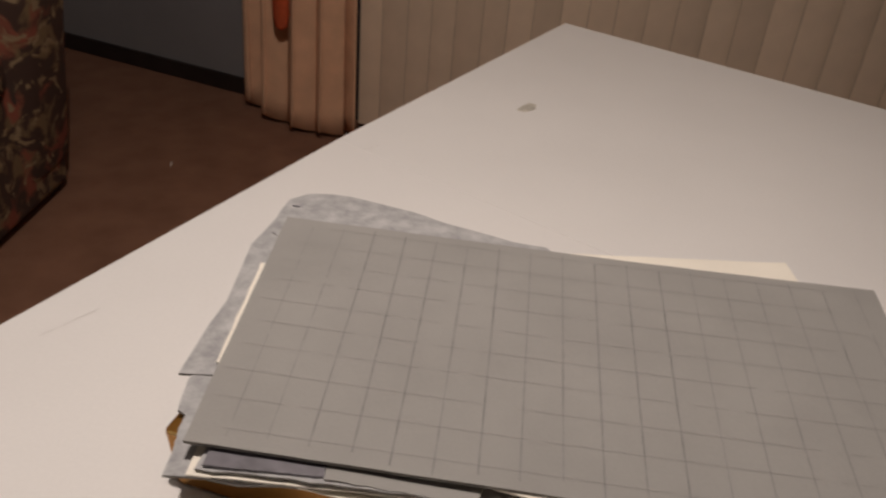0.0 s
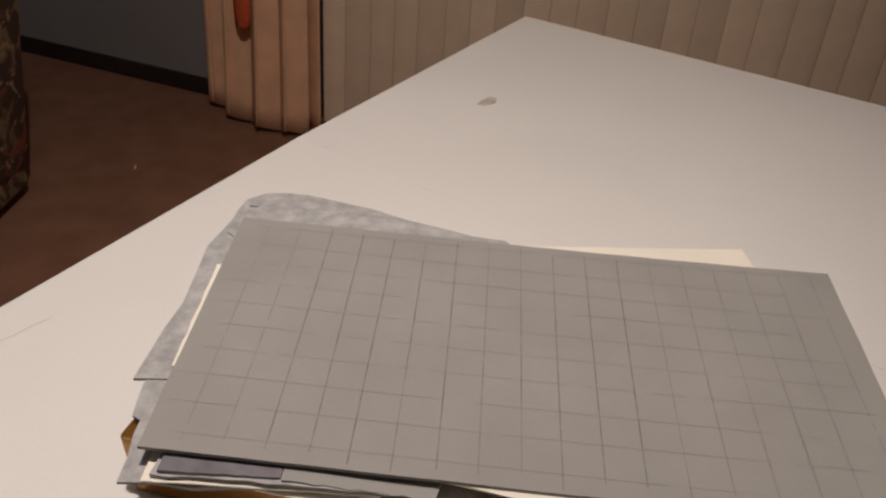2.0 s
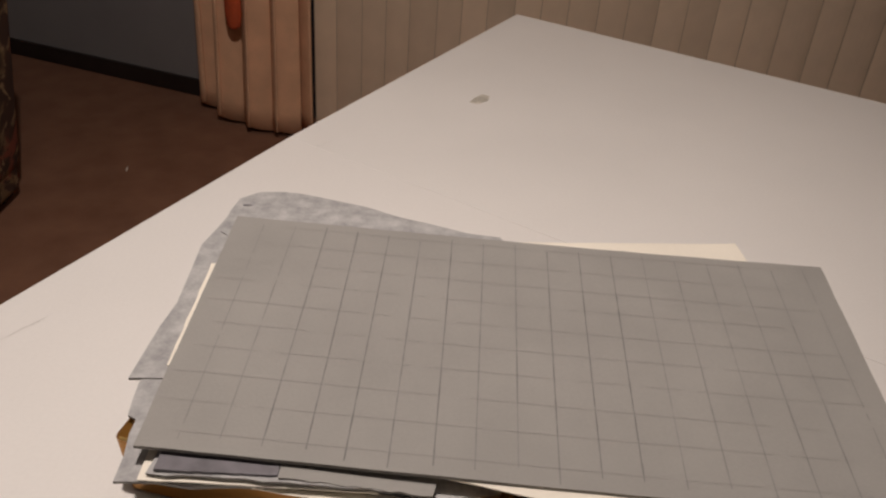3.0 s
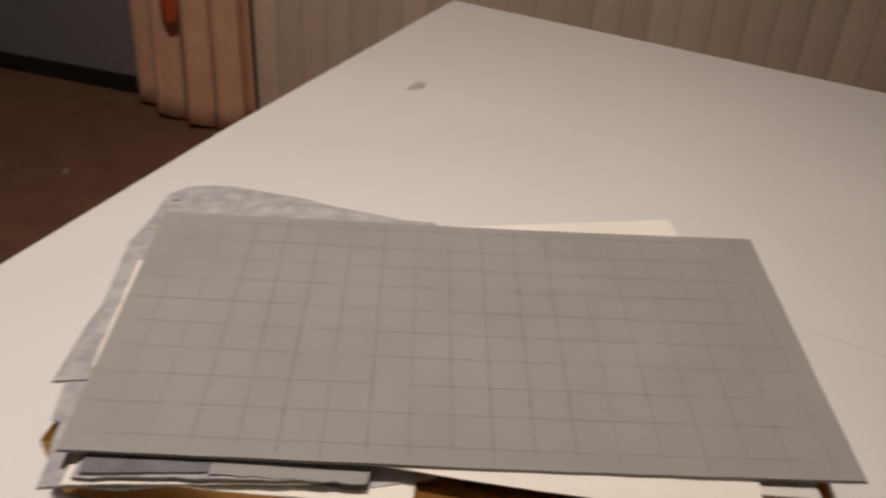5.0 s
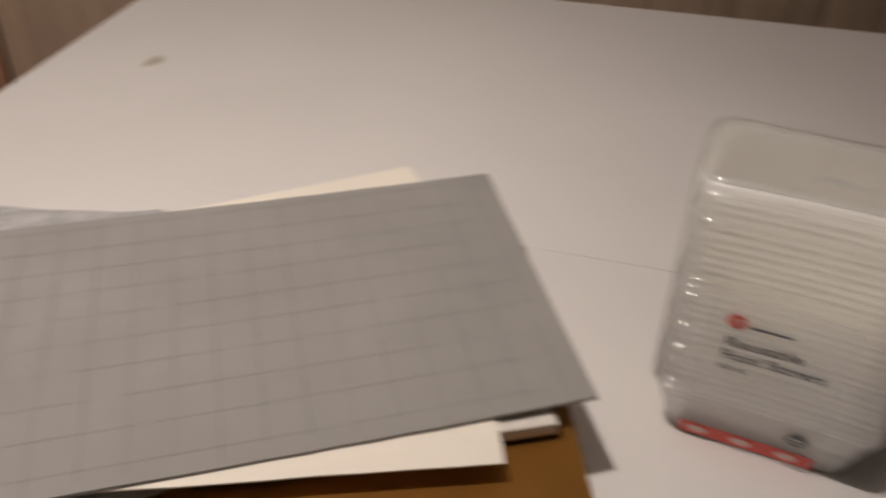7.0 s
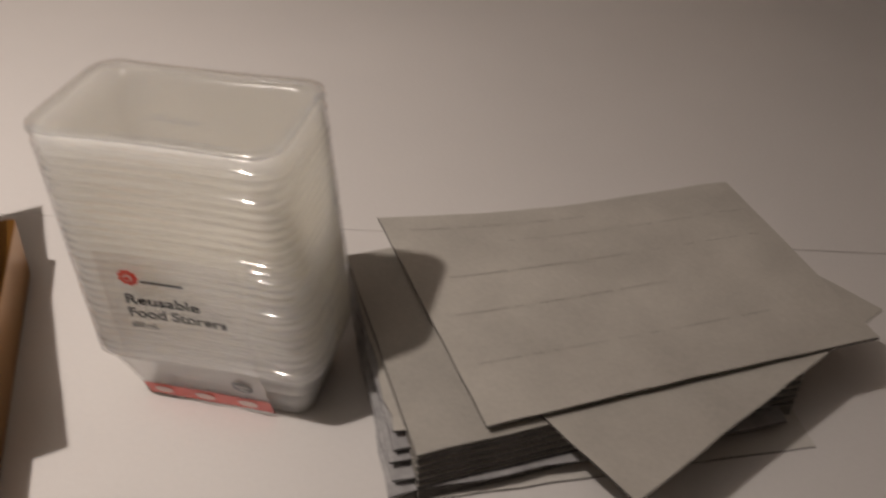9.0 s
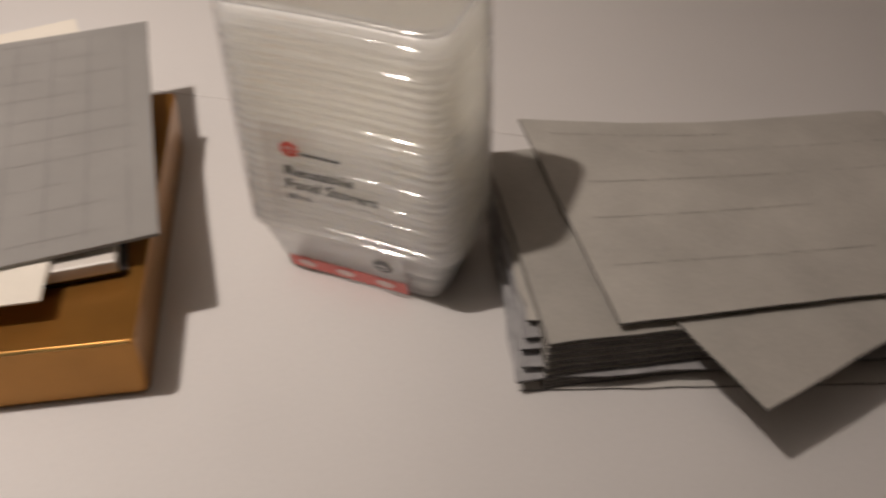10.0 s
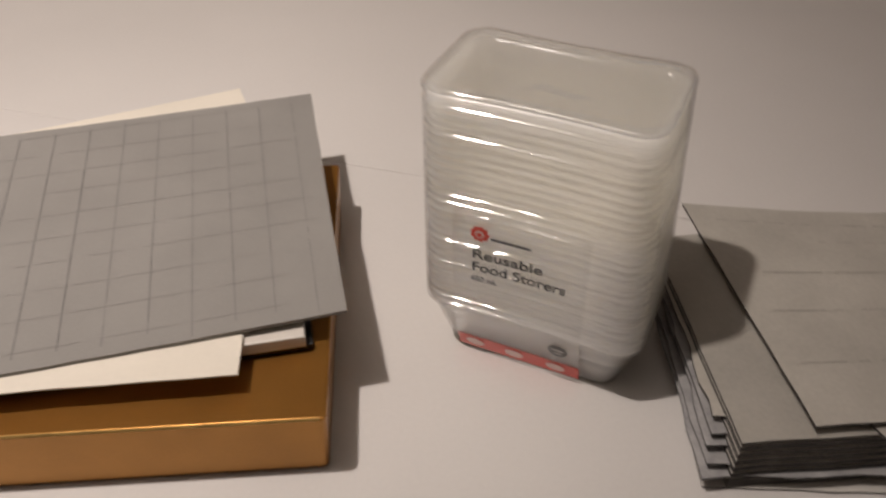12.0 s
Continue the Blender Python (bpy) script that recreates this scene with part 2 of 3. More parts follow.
def setting(name, bm, mat, label, category, m=ROOM):
    ob = part(name, bm, mat)
    ob.matrix_world = m
    return tagged(ob, label, category, kind="structure")


setting("floor", box(ROOM_L, ROOM_R, ROOM_N, 0.1, -0.08, 0), M_CARPET, "worn brown short-pile carpet floor", "floor")
setting("ceiling", box(ROOM_L, ROOM_R, ROOM_N, 0.1, ROOM_H, ROOM_H + 0.1), M_CEIL, "plain white painted ceiling", "ceiling")
wall = box(ROOM_L, OPEN_L, 0, 0.1, 0, ROOM_H)
box(OPEN_R, ROOM_R, 0, 0.1, 0, ROOM_H, bm=wall)
box(OPEN_L, OPEN_R, 0, 0.1, OPEN_T, ROOM_H, bm=wall)
setting("wall_north", wall, M_WALL, "pale grey painted wall with a wide window opening", "wall")
setting("wall_west", box(ROOM_L - 0.1, ROOM_L, ROOM_N, 0.1, 0, ROOM_H), M_WALL, "pale grey painted wall", "wall")
# east and south walls are unseen; their dark colour holds back fill light
setting("wall_east", box(ROOM_R, ROOM_R + 0.1, ROOM_N, 0.1, 0, ROOM_H), M_DARK_WALL, "unseen wall, coloured dark to limit bounce light", "wall")
setting("wall_south", box(ROOM_L, ROOM_R, ROOM_N - 0.1, ROOM_N, 0, ROOM_H), M_DARK_WALL, "unseen wall, coloured dark to limit bounce light", "wall")
base = box(ROOM_L, OPEN_L - 0.01, -0.016, -0.001, 0, 0.062, 0.003)
setting("baseboard", base, M_BASE, "dark stained wooden baseboard", "baseboard")

win = thing("window_1", ROOM, "dark window with black frame behind the blinds", "window", kind="structure")
for name, b in (("window_frame", (OPEN_L, OPEN_L + 0.14, 0.02, 0.07, 0.0, OPEN_T)), ("window_frame", (OPEN_R - 0.06, OPEN_R, 0.02, 0.07, 0.0, OPEN_T)),
                ("window_frame", (OPEN_L + 0.14, OPEN_R - 0.06, 0.02, 0.07, OPEN_T - 0.06, OPEN_T)), ("window_sill", (OPEN_L + 0.14, OPEN_R - 0.06, 0.02, 0.07, 0.0, 0.06)),
                ("window_frame", (2.0, 2.06, 0.022, 0.068, 0.06, OPEN_T - 0.06))):
    part(name, box(*b, 0.004), M_FRAME, win)
for a, b in ((OPEN_L + 0.14, 2.0), (2.06, OPEN_R - 0.06)):
    part("pane", box(a, b, 0.042, 0.048, 0.06, OPEN_T - 0.06), M_GLASS, win)

# ---- vertical blinds ----
blinds = thing("vertical_blinds", ROOM, "beige fabric vertical blinds drawn shut across the window", "blinds")
part("head_rail", box(0.52, OPEN_R + 0.05, -0.075, -0.025, 2.12, 2.16, 0.004), M_BLIND, blinds)
PITCH = 0.079


def slat_mesh():
    bm = bmesh.new()
    n = 6
    for k in (0, 1):
        for i in range(n + 1):
            u = i / n - 0.5
            for z in (0.03, 2.12):
                bm.verts.new((u * 0.089, -0.005 * (1 - 4 * u * u) + k * 0.0008, z))
    bm.verts.ensure_lookup_table()
    v = bm.verts
    o = 2 * (n + 1)
    for i in range(n):
        a = 2 * i
        bm.faces.new((v[a], v[a + 2], v[a + 3], v[a + 1]))
        bm.faces.new((v[o + a], v[o + a + 1], v[o + a + 3], v[o + a + 2]))
    # thin strips along both long edges, darker to paint the shade between slats
    for u in (-0.0445, 0.0425):
        box(u, u + 0.002, -0.0012, 0.0016, 0.03, 2.12, bm=bm)
    bm.faces.ensure_lookup_table()
    for f in bm.faces[2 * n:]:
        f.material_index = 1
    return mesh_of(bm, [M_BLIND, M_BLIND_EDGE_SHADE], False)


SLAT = slat_mesh()
rnd = random.Random(4)
for i in range(39):
    s = new("slat", SLAT)
    s.parent = blinds
    s.matrix_basis = pose(0.560 + PITCH * i + (0.008 if i > 2 else 0) + rnd.uniform(-0.005, 0.005), -0.05 + rnd.uniform(-0.003, 0.003), 0, 0, 0, 11 + rnd.uniform(-5, 5))

# ---- curtain ----


def curtain():
    ob = thing("curtain", ROOM, "peach curtain gathered in deep folds, hem just above the carpet", "curtain")
    bm = bmesh.new()
    n, rows = 150, 14
    grid = []
    for j in range(rows + 1):
        z = 0.024 + (2.15 - 0.024) * (j / rows) ** 1.3
        row = []
        for i in range(n + 1):
            u = i / n
            x = 0.072 + 0.468 * u
            ph = u * 4.4 * 2 * math.pi + 0.8 * math.sin(u * 8) - 1.2
            bulge = 0.045 + 0.12 * math.sin(math.pi * min(1, u * 0.78)) * (1 if u < 0.9 else 1 - 5 * (u - 0.9))
            fold = max(-0.55, math.sin(ph)) + 0.25 * math.sin(2 * ph + 0.6) + 0.12 * math.sin(5 * u + 0.3 * j)
            flare = 0.75 + 0.35 * (1 - j / rows)
            xx = x + 0.020 * math.sin(2 * ph) * flare + 0.02 * (u - 0.4) * (1 - j / rows) ** 2
            zz = z + (0.012 * math.sin(ph + 0.5) if j == 0 else 0)
            row.append(bm.verts.new((xx, -bulge * flare - 0.040 * fold * flare, zz)))
        grid.append(row)
    for a, b in zip(grid, grid[1:]):
        for i in range(n):
            bm.faces.new((a[i], a[i + 1], b[i + 1], b[i]))
    cloth = part("cloth", bm, M_CURTAIN, ob, smooth=True)
    m = cloth.modifiers.new("thick", "SOLIDIFY")
    m.thickness = 0.0025
    tie = loft([[(0.318 + w * math.cos(a), -0.213 + 0.012 * math.sin(a), z + 0.03) for a in [2 * math.pi * k / 12 for k in range(12)]] for z, w in ((0.325, 0.012), (0.335, 0.024), (0.37, 0.030), (0.5, 0.032), (0.72, 0.028))])
    part("tie_end", tie, M_ORANGE, ob, "orange cloth tie hanging down", smooth=True)


curtain()

# ---- sofa ----


def sofa():
    ob = thing("sofa", pose(-1.585, 1.35, 0, 0, 0, 0), "dark floral upholstered sofa with rounded arm", "sofa")
    def pad(x0, x1, y0, y1, z0, z1, r):
        b = box(x0, x1, y0, y1, z0, z1)
        bmesh.ops.bevel(b, geom=b.edges, offset=r, segments=5, affect="EDGES", profile=0.5)
        return b
    part("base", pad(-0.44, 0.43, -0.9, 0.64, 0.03, 0.40, 0.03), M_FLORAL, ob, smooth=True)
    arm = pad(-0.44, 0.51, 0.40, 0.68, 0.06, 0.66, 0.08)
    for v in arm.verts:  # the arm's front leans out towards its rolled top
        if v.co.x > 0:
            v.co.x -= 0.075 * max(0, 0.60 - v.co.z) / 0.54
    part("arm", arm, M_FLORAL, ob, smooth=True)
    part("backrest", pad(-0.5, -0.2, -0.9, 0.5, 0.3, 0.88, 0.09), M_FLORAL, ob, smooth=True)
    part("seat_cushion", pad(-0.24, 0.46, -0.86, 0.43, 0.36, 0.52, 0.06), M_FLORAL, ob, smooth=True)
    for x in (-0.38, 0.36):
        for y in (-0.82, 0.62):
            part("foot", box(x - 0.03, x + 0.03, y - 0.03, y + 0.03, 0, 0.055, 0.004), M_BLACK, ob)


sofa()

# ---- table ----


def table():
    ob = thing("table", pose(0, 0, 0), "white melamine table with pencil marks and scuffs", "table")
    far, kink, back = Vector((0.118, 1.523)), Vector((-0.177, 0.928)), Vector((0.866, -0.500))
    near, seam = Vector((-0.413, -0.911)), Vector((0.853, -0.522))
    long = 1.75
    rear = [far, kink, kink + seam * long, far + back * long]
    front = [kink - Vector((0.0001, 0.0002)), kink + near * 1.35, kink + near * 1.35 + seam * long, kink + seam * long - Vector((0.0008, 0.0016))]
    for pts in (rear, front):
        top = slab([tuple(p) for p in pts], TOP - 0.026, TOP)
        bmesh.ops.bevel(top, geom=top.edges[:], offset=0.0004, segments=1, affect="EDGES")
        part("tabletop_panel", top, [M_TABLE, M_EDGE], ob)
    pts = [far, front[1], front[2], rear[3]]
    mid = sum(pts, Vector((0, 0))) / 4
    part("seam_batten", slab([tuple(kink + seam * 0.05 + near * 0.04), tuple(kink + seam * 0.05 - near * 0.04), tuple(kink + seam * 1.7 - near * 0.04), tuple(kink + seam * 1.7 + near * 0.04)], TOP - 0.045, TOP - 0.0262), M_EDGE, ob)
    for p in pts:
        q = p + (mid - p) * 0.13
        part("leg", box(q.x - 0.025, q.x + 0.025, q.y - 0.025, q.y + 0.025, 0, TOP - 0.0262, 0.003), M_EDGE, ob)
    def stroke(p, q, w, name="pencil_line", mat=M_SCUFF, n=8, bow=0.0015):
        p, q = Vector(p), Vector(q)
        side = Vector((-(q - p).y, (q - p).x)).normalized()
        bm = bmesh.new()
        rows = []
        for i in range(n + 1):
            c = p.lerp(q, i / n) + side * bow * math.sin(i * 1.7)
            rows.append([bm.verts.new((*(c + side * s), TOP + 0.0004)) for s in (-w / 2, w / 2)])
        for r0, r1 in zip(rows, rows[1:]):
            bm.faces.new((r0[0], r0[1], r1[1], r1[0]))
        part(name, bm, mat, ob)
    stroke((-0.140, 0.905), (-0.125, 0.925), 0.0008)
    stroke((-0.33, 0.50), (-0.30, 0.545), 0.0005, bow=0.0006)
    chip = slab([(0.040, 1.083), (0.052, 1.080), (0.066, 1.094), (0.068, 1.110), (0.058, 1.116), (0.047, 1.100)], TOP - 0.001, TOP + 0.0006)
    part("chip", chip, material("bare_chip", (0.55, 0.51, 0.44), 0.8, vary=0.2, scale=90), ob, "grey-brown chipped patch")


table()

# ---- the pile with the gold box ----
PILE = pose(0.088, 0.4475, TOP, 0, 0, -11.5)


def gold_box():
    ob = thing("gold_box", PILE, "flat gold cardboard box with a lift-off lid", "box")
    w, d, h = 0.478, 0.256, 0.05
    part("base", box(-w / 2 + 0.006, w / 2 - 0.006, -d / 2 + 0.006, d / 2 - 0.006, 0, 0.03, 0.001), M_GOLD, ob)
    lid = loft([rounded(w * f - s, d - s - w * (1 - f), 0.004, z, 3) for f, s, z in ((0.988, 0, 0.003), (0.999, 0, h - 0.002), (1, 0.001, h - 0.0006), (1, 0.004, h))])
    part("lid", lid, M_GOLD, ob)
    # strip along the front rim, its lighter gold painting the rim's highlight
    edge = loft([[(x, -d / 2 + 0.0009 + 0.0011 * math.cos(a), h - 0.0006 + 0.0011 * math.sin(a)) for a in [k * math.pi / 3 for k in range(6)]] for x in (-w / 2 + 0.004, w / 2 - 0.004)])
    part("lid_edge", edge, M_GOLD_GLINT, ob, "bright gold edge, a highlight put into its colour")


gold_box()


def front_frame():
    ob = thing("photo_frame", pose(0.22, 0.42, TOP + 0.0502, 0, 0, -4), "dark flat photo frame with pale front edge, under the card", "photo frame")
    part("back_panel", box(-0.13, 0.084, -0.0845, 0.10, 0.0, 0.0046, 0.001), M_BLACK, ob)
    part("face", box(-0.12, 0.080, -0.0865, 0.060, 0.0048, 0.0140, 0.0010), M_SILVER, ob)


front_frame()


def mottled(name, pts, z, thick, lift, label):
    """A torn card with an uneven outline; lift raises points further from the box's middle."""
    bm = slab(pts, 0, thick)
    bmesh.ops.triangulate(bm, faces=[f for f in bm.faces if len(f.verts) > 4])
    bmesh.ops.subdivide_edges(bm, edges=bm.edges[:], cuts=2, use_grid_fill=True)
    for v in bm.verts:
        v.co.z += z + lift(v.co.x, v.co.y) + 0.0006 * math.sin(v.co.x * 90) * math.sin(v.co.y * 70)
    ob = part(name, bm, [M_MOTTLE, M_BOARD_CUT])
    return tagged(ob, label, "cardboard", "grey cards in the pile")


mottled("grey_card", [(-0.156, 0.331), (-0.157, 0.350), (-0.160, 0.368), (-0.160, 0.380), (-0.166, 0.383), (-0.167, 0.39), (-0.169, 0.41), (-0.166, 0.44), (-0.160, 0.60), (0.03, 0.60), (0.08, 0.45), (0.07, 0.345), (0.022, 0.335), (0.007, 0.338), (-0.022, 0.341), (-0.052, 0.337), (-0.085, 0.335), (-0.111, 0.332), (-0.132, 0.334)],
        TOP + 0.0520, 0.0020, lambda x, y: 0.004 * max(0.0, min(1.0, (y - 0.345) / 0.05)), "mottled grey card with torn edge, lying on the gold box")
mottled("grey_card", [(-0.177, 0.414), (-0.175, 0.47), (-0.172, 0.50), (-0.175, 0.545), (-0.177, 0.58), (-0.171, 0.605), (-0.166, 0.632), (-0.150, 0.648), (-0.09, 0.650), (-0.02, 0.64), (0.03, 0.60), (0.03, 0.45), (-0.155, 0.416)],
        TOP + 0.0572, 0.0020, lambda x, y: 0.004 * max(0, (y - 0.55) * 10), "mottled grey card with stepped corner, bent up at the back")
mottled("grey_card", [(-0.166, 0.60), (-0.168, 0.635), (-0.165, 0.660), (-0.150, 0.674), (-0.128, 0.678), (-0.111, 0.677), (-0.078, 0.669), (-0.05, 0.661), (-0.024, 0.652), (0.012, 0.641), (0.043, 0.633), (0.072, 0.631), (0.076, 0.624), (0.06, 0.56), (-0.10, 0.55)],
        TOP + 0.0598, 0.0020, lambda x, y: -0.002 * max(0, (x + 0.05) * 10), "grey card with rounded wavy back edge")


def slits():
    """Short dark cuts along the back card's edge."""
    card_top = bpy.data.objects["grey_card.002"]
    for x, y, w in ((-0.153, 0.6480, 0.013), (-0.103, 0.6505, 0.007), (-0.081, 0.6490, 0.009), (-0.060, 0.6445, 0.005)):
        part("cut", box(x - w / 2, x + w / 2, y - 0.0006, y + 0.0006, TOP + 0.0612, TOP + 0.0624), M_DARKCARD, card_top)


slits()


def cream_sheet(x, y, z, rot, w, d, seed, label, drop):
    ob = thing("cream_paper", pose(x, y, TOP + z, 0, 0, rot), label, "paper", "cream papers under the board")
    for k in range(3):
        bm = sheet(w - 0.002 * k, d - 0.002 * k, 0.0009, lambda x, y: -drop * max(0, -y - 0.07) * 10 - 0.0010 * k, 0.0005, seed + k)
        part("page", bm, [M_CREAM, M_CREAM], ob)


cream_sheet(0.0955, 0.4544, 0.0668, -9.6, 0.36, 0.24, 3, "cream paper sheets jutting out at the front of the pile", 0.002)
cream_sheet(0.149, 0.504, 0.0638, 8.0, 0.30, 0.24, 6, "cream paper sheets showing behind the grey board", 0.0)
cream_sheet(-0.035, 0.432, 0.0525, -5.0, 0.200, 0.20, 15, "cream paper sheets lying on the gold box", 0.0)
cream_sheet(-0.0822, 0.4905, 0.0625, 2.4, 0.150, 0.125, 9, "narrow cream paper edge beside the grey board", 0.0)
cream_sheet(-0.074, 0.392, 0.0575, 2.0, 0.140, 0.118, 23, "cream paper corner sticking out under the grey board", 0.0)


def quad_sheet(name, corners, z, thick, mats, label, group, lift=None, jag=0.0006, seed=0, nx=14, ny=10, category="cardboard"):
    """A card with front-left, front-right, back-right and back-left corners; lift(u, v) bends it, u to the right and v to the back."""
    rnd = random.Random(seed)
    mid = sum((Vector(c) for c in corners), Vector((0, 0))) / 4
    a, b, c, d = [Vector(p) - mid for p in corners]
    wob = {}
    bm = sheet(1, 1, 1, None, 0, 0, nx, ny)
    for v in bm.verts:
        u, w, up = v.co.x + 0.5, v.co.y + 0.5, v.co.z
        p = a.lerp(b, u).lerp(d.lerp(c, u), w)
        if min(u, w, 1 - u, 1 - w) < 0.001:
            key = (round(u, 3), round(w, 3))
            if key not in wob:
                wob[key] = Vector((rnd.uniform(-jag, jag), rnd.uniform(-jag, jag)))
            p += wob[key]
        v.co = (p.x, p.y, up * thick + (lift(u, w) if lift else 0))
    ob = part(name, bm, mats)
    ob.matrix_world = pose(mid.x, mid.y, TOP + z)
    return tagged(ob, label, category, group)


def under_cards():
    pile = "grey cards in the pile"
    quad_sheet("grey_card", [(-0.137, 0.3325), (0.024, 0.3345), (0.03, 0.42), (-0.13, 0.42)], 0.0600, 0.0016, [M_MOTTLE, M_BOARD_CUT],
               "pale mottled card strip with torn front under the dark card", pile, lambda u, v: 0.0012 * math.sin(3 * u) * (1 - v), 0.0009, 5)
    quad_sheet("dark_card", [(-0.132, 0.3335), (-0.061, 0.3365), (-0.06, 0.42), (-0.13, 0.42)], 0.0630, 0.0018, [M_DARKCARD, M_DARKCARD],
               "dark grey card offcut under the grey board", pile, None, 0.0003, 8)
    quad_sheet("grey_offcut", [(-0.060, 0.3350), (0.030, 0.3330), (0.05, 0.42), (-0.058, 0.42)], 0.0634, 0.0013, [M_BOARD, M_BOARD_CUT],
               "curved grey card offcut under the grey board", pile, lambda u, v: -0.0030 * u * (1 - v), 0.0008, 9)


under_cards()


def grey_board():
    m = pose(0.0895, 0.4714, TOP + 0.0698, 0, 0, -1.2)
    ob = thing("grey_board", m, "grey cardboard sheet ruled with a faint pencil grid", "cardboard")
    w, d, t = 0.480, 0.2625, 0.0024
    taper = lambda y: 1 + 0.024 * y / (d / 2)
    sag = lambda x, y: 0.0018 * (y / 0.13) + 0.0016 * max(0, x / 0.24) ** 2 - 0.0008 * math.sin((x + 0.24) * 6.5)
    bm = sheet(w, d, t, sag, 0.0003, 2, 24, 12)
    for v in bm.verts:
        v.co.x *= taper(v.co.y)
    part("card", bm, [M_BOARD, M_BOARD_CUT], ob)
    rnd = random.Random(12)
    def line(p, q, wid, mat, skips=0.0):
        b = bmesh.new()
        n = 40
        side = Vector((-(q[1] - p[1]), q[0] - p[0])).normalized() * wid / 2
        rows = []
        for i in range(n + 1):
            x, y = p[0] + (q[0] - p[0]) * i / n, p[1] + (q[1] - p[1]) * i / n
            k = rnd.uniform(0.6, 1.25)
            rows.append([b.verts.new(((x + s * side.x * k) * taper(y), y + s * side.y * k, sag(x, y) + t + 0.00022)) for s in (-1, 1)])
        for r0, r1 in zip(rows, rows[1:]):
            if rnd.random() >= skips:
                b.faces.new((r0[0], r0[1], r1[1], r1[0]))
        part("pencil_line", b, mat, ob)
    for k in range(-3, 16):
        x = -0.164 + 0.0258 * k
        if abs(x) > w / 2 - 0.004:
            continue
        strong = 0 <= k <= 14
        mat = M_PENCIL if 0 <= k <= 9 else M_PENCIL_MID
        line((x + rnd.uniform(-0.001, 0.001), -d / 2 + rnd.uniform(0.002, 0.012)), (x, d / 2 - rnd.uniform(0.004, 0.014)), 0.0009 if strong else 0.0007, mat, 0.0 if strong else 0.1)
    for k in range(10):
        y = 0.0006 - d / 2 + 0.014 + 0.0263 * k
        if y < d / 2 - 0.004:
            line((-w / 2 + rnd.uniform(0.003, 0.02), y), (w / 2 - rnd.uniform(0.004, 0.05), y + rnd.uniform(-0.002, 0.002)), 0.0005, M_PENCIL_FAINT, 0.12)


grey_board()

# ---- wrapped pack of food containers ----


def words(text, size, mat, parent, x, z, name="lettering"):
    cu = bpy.data.curves.new("words", "FONT")
    cu.body, cu.size, cu.extrude, cu.offset = text, size, 0.0001, size * 0.018
    tmp = bpy.data.objects.new("words", cu)
    scene.collection.objects.link(tmp)
    dg = bpy.context.evaluated_depsgraph_get()
    me = bpy.data.meshes.new_from_object(tmp.evaluated_get(dg))
    bpy.data.objects.remove(tmp)
    me.materials.clear()
    me.materials.append(mat)
    ob = new(name, me)
    ob.parent = parent
    ob.matrix_basis = pose(x, -0.0007, z, 90, 0, 0)
    return ob


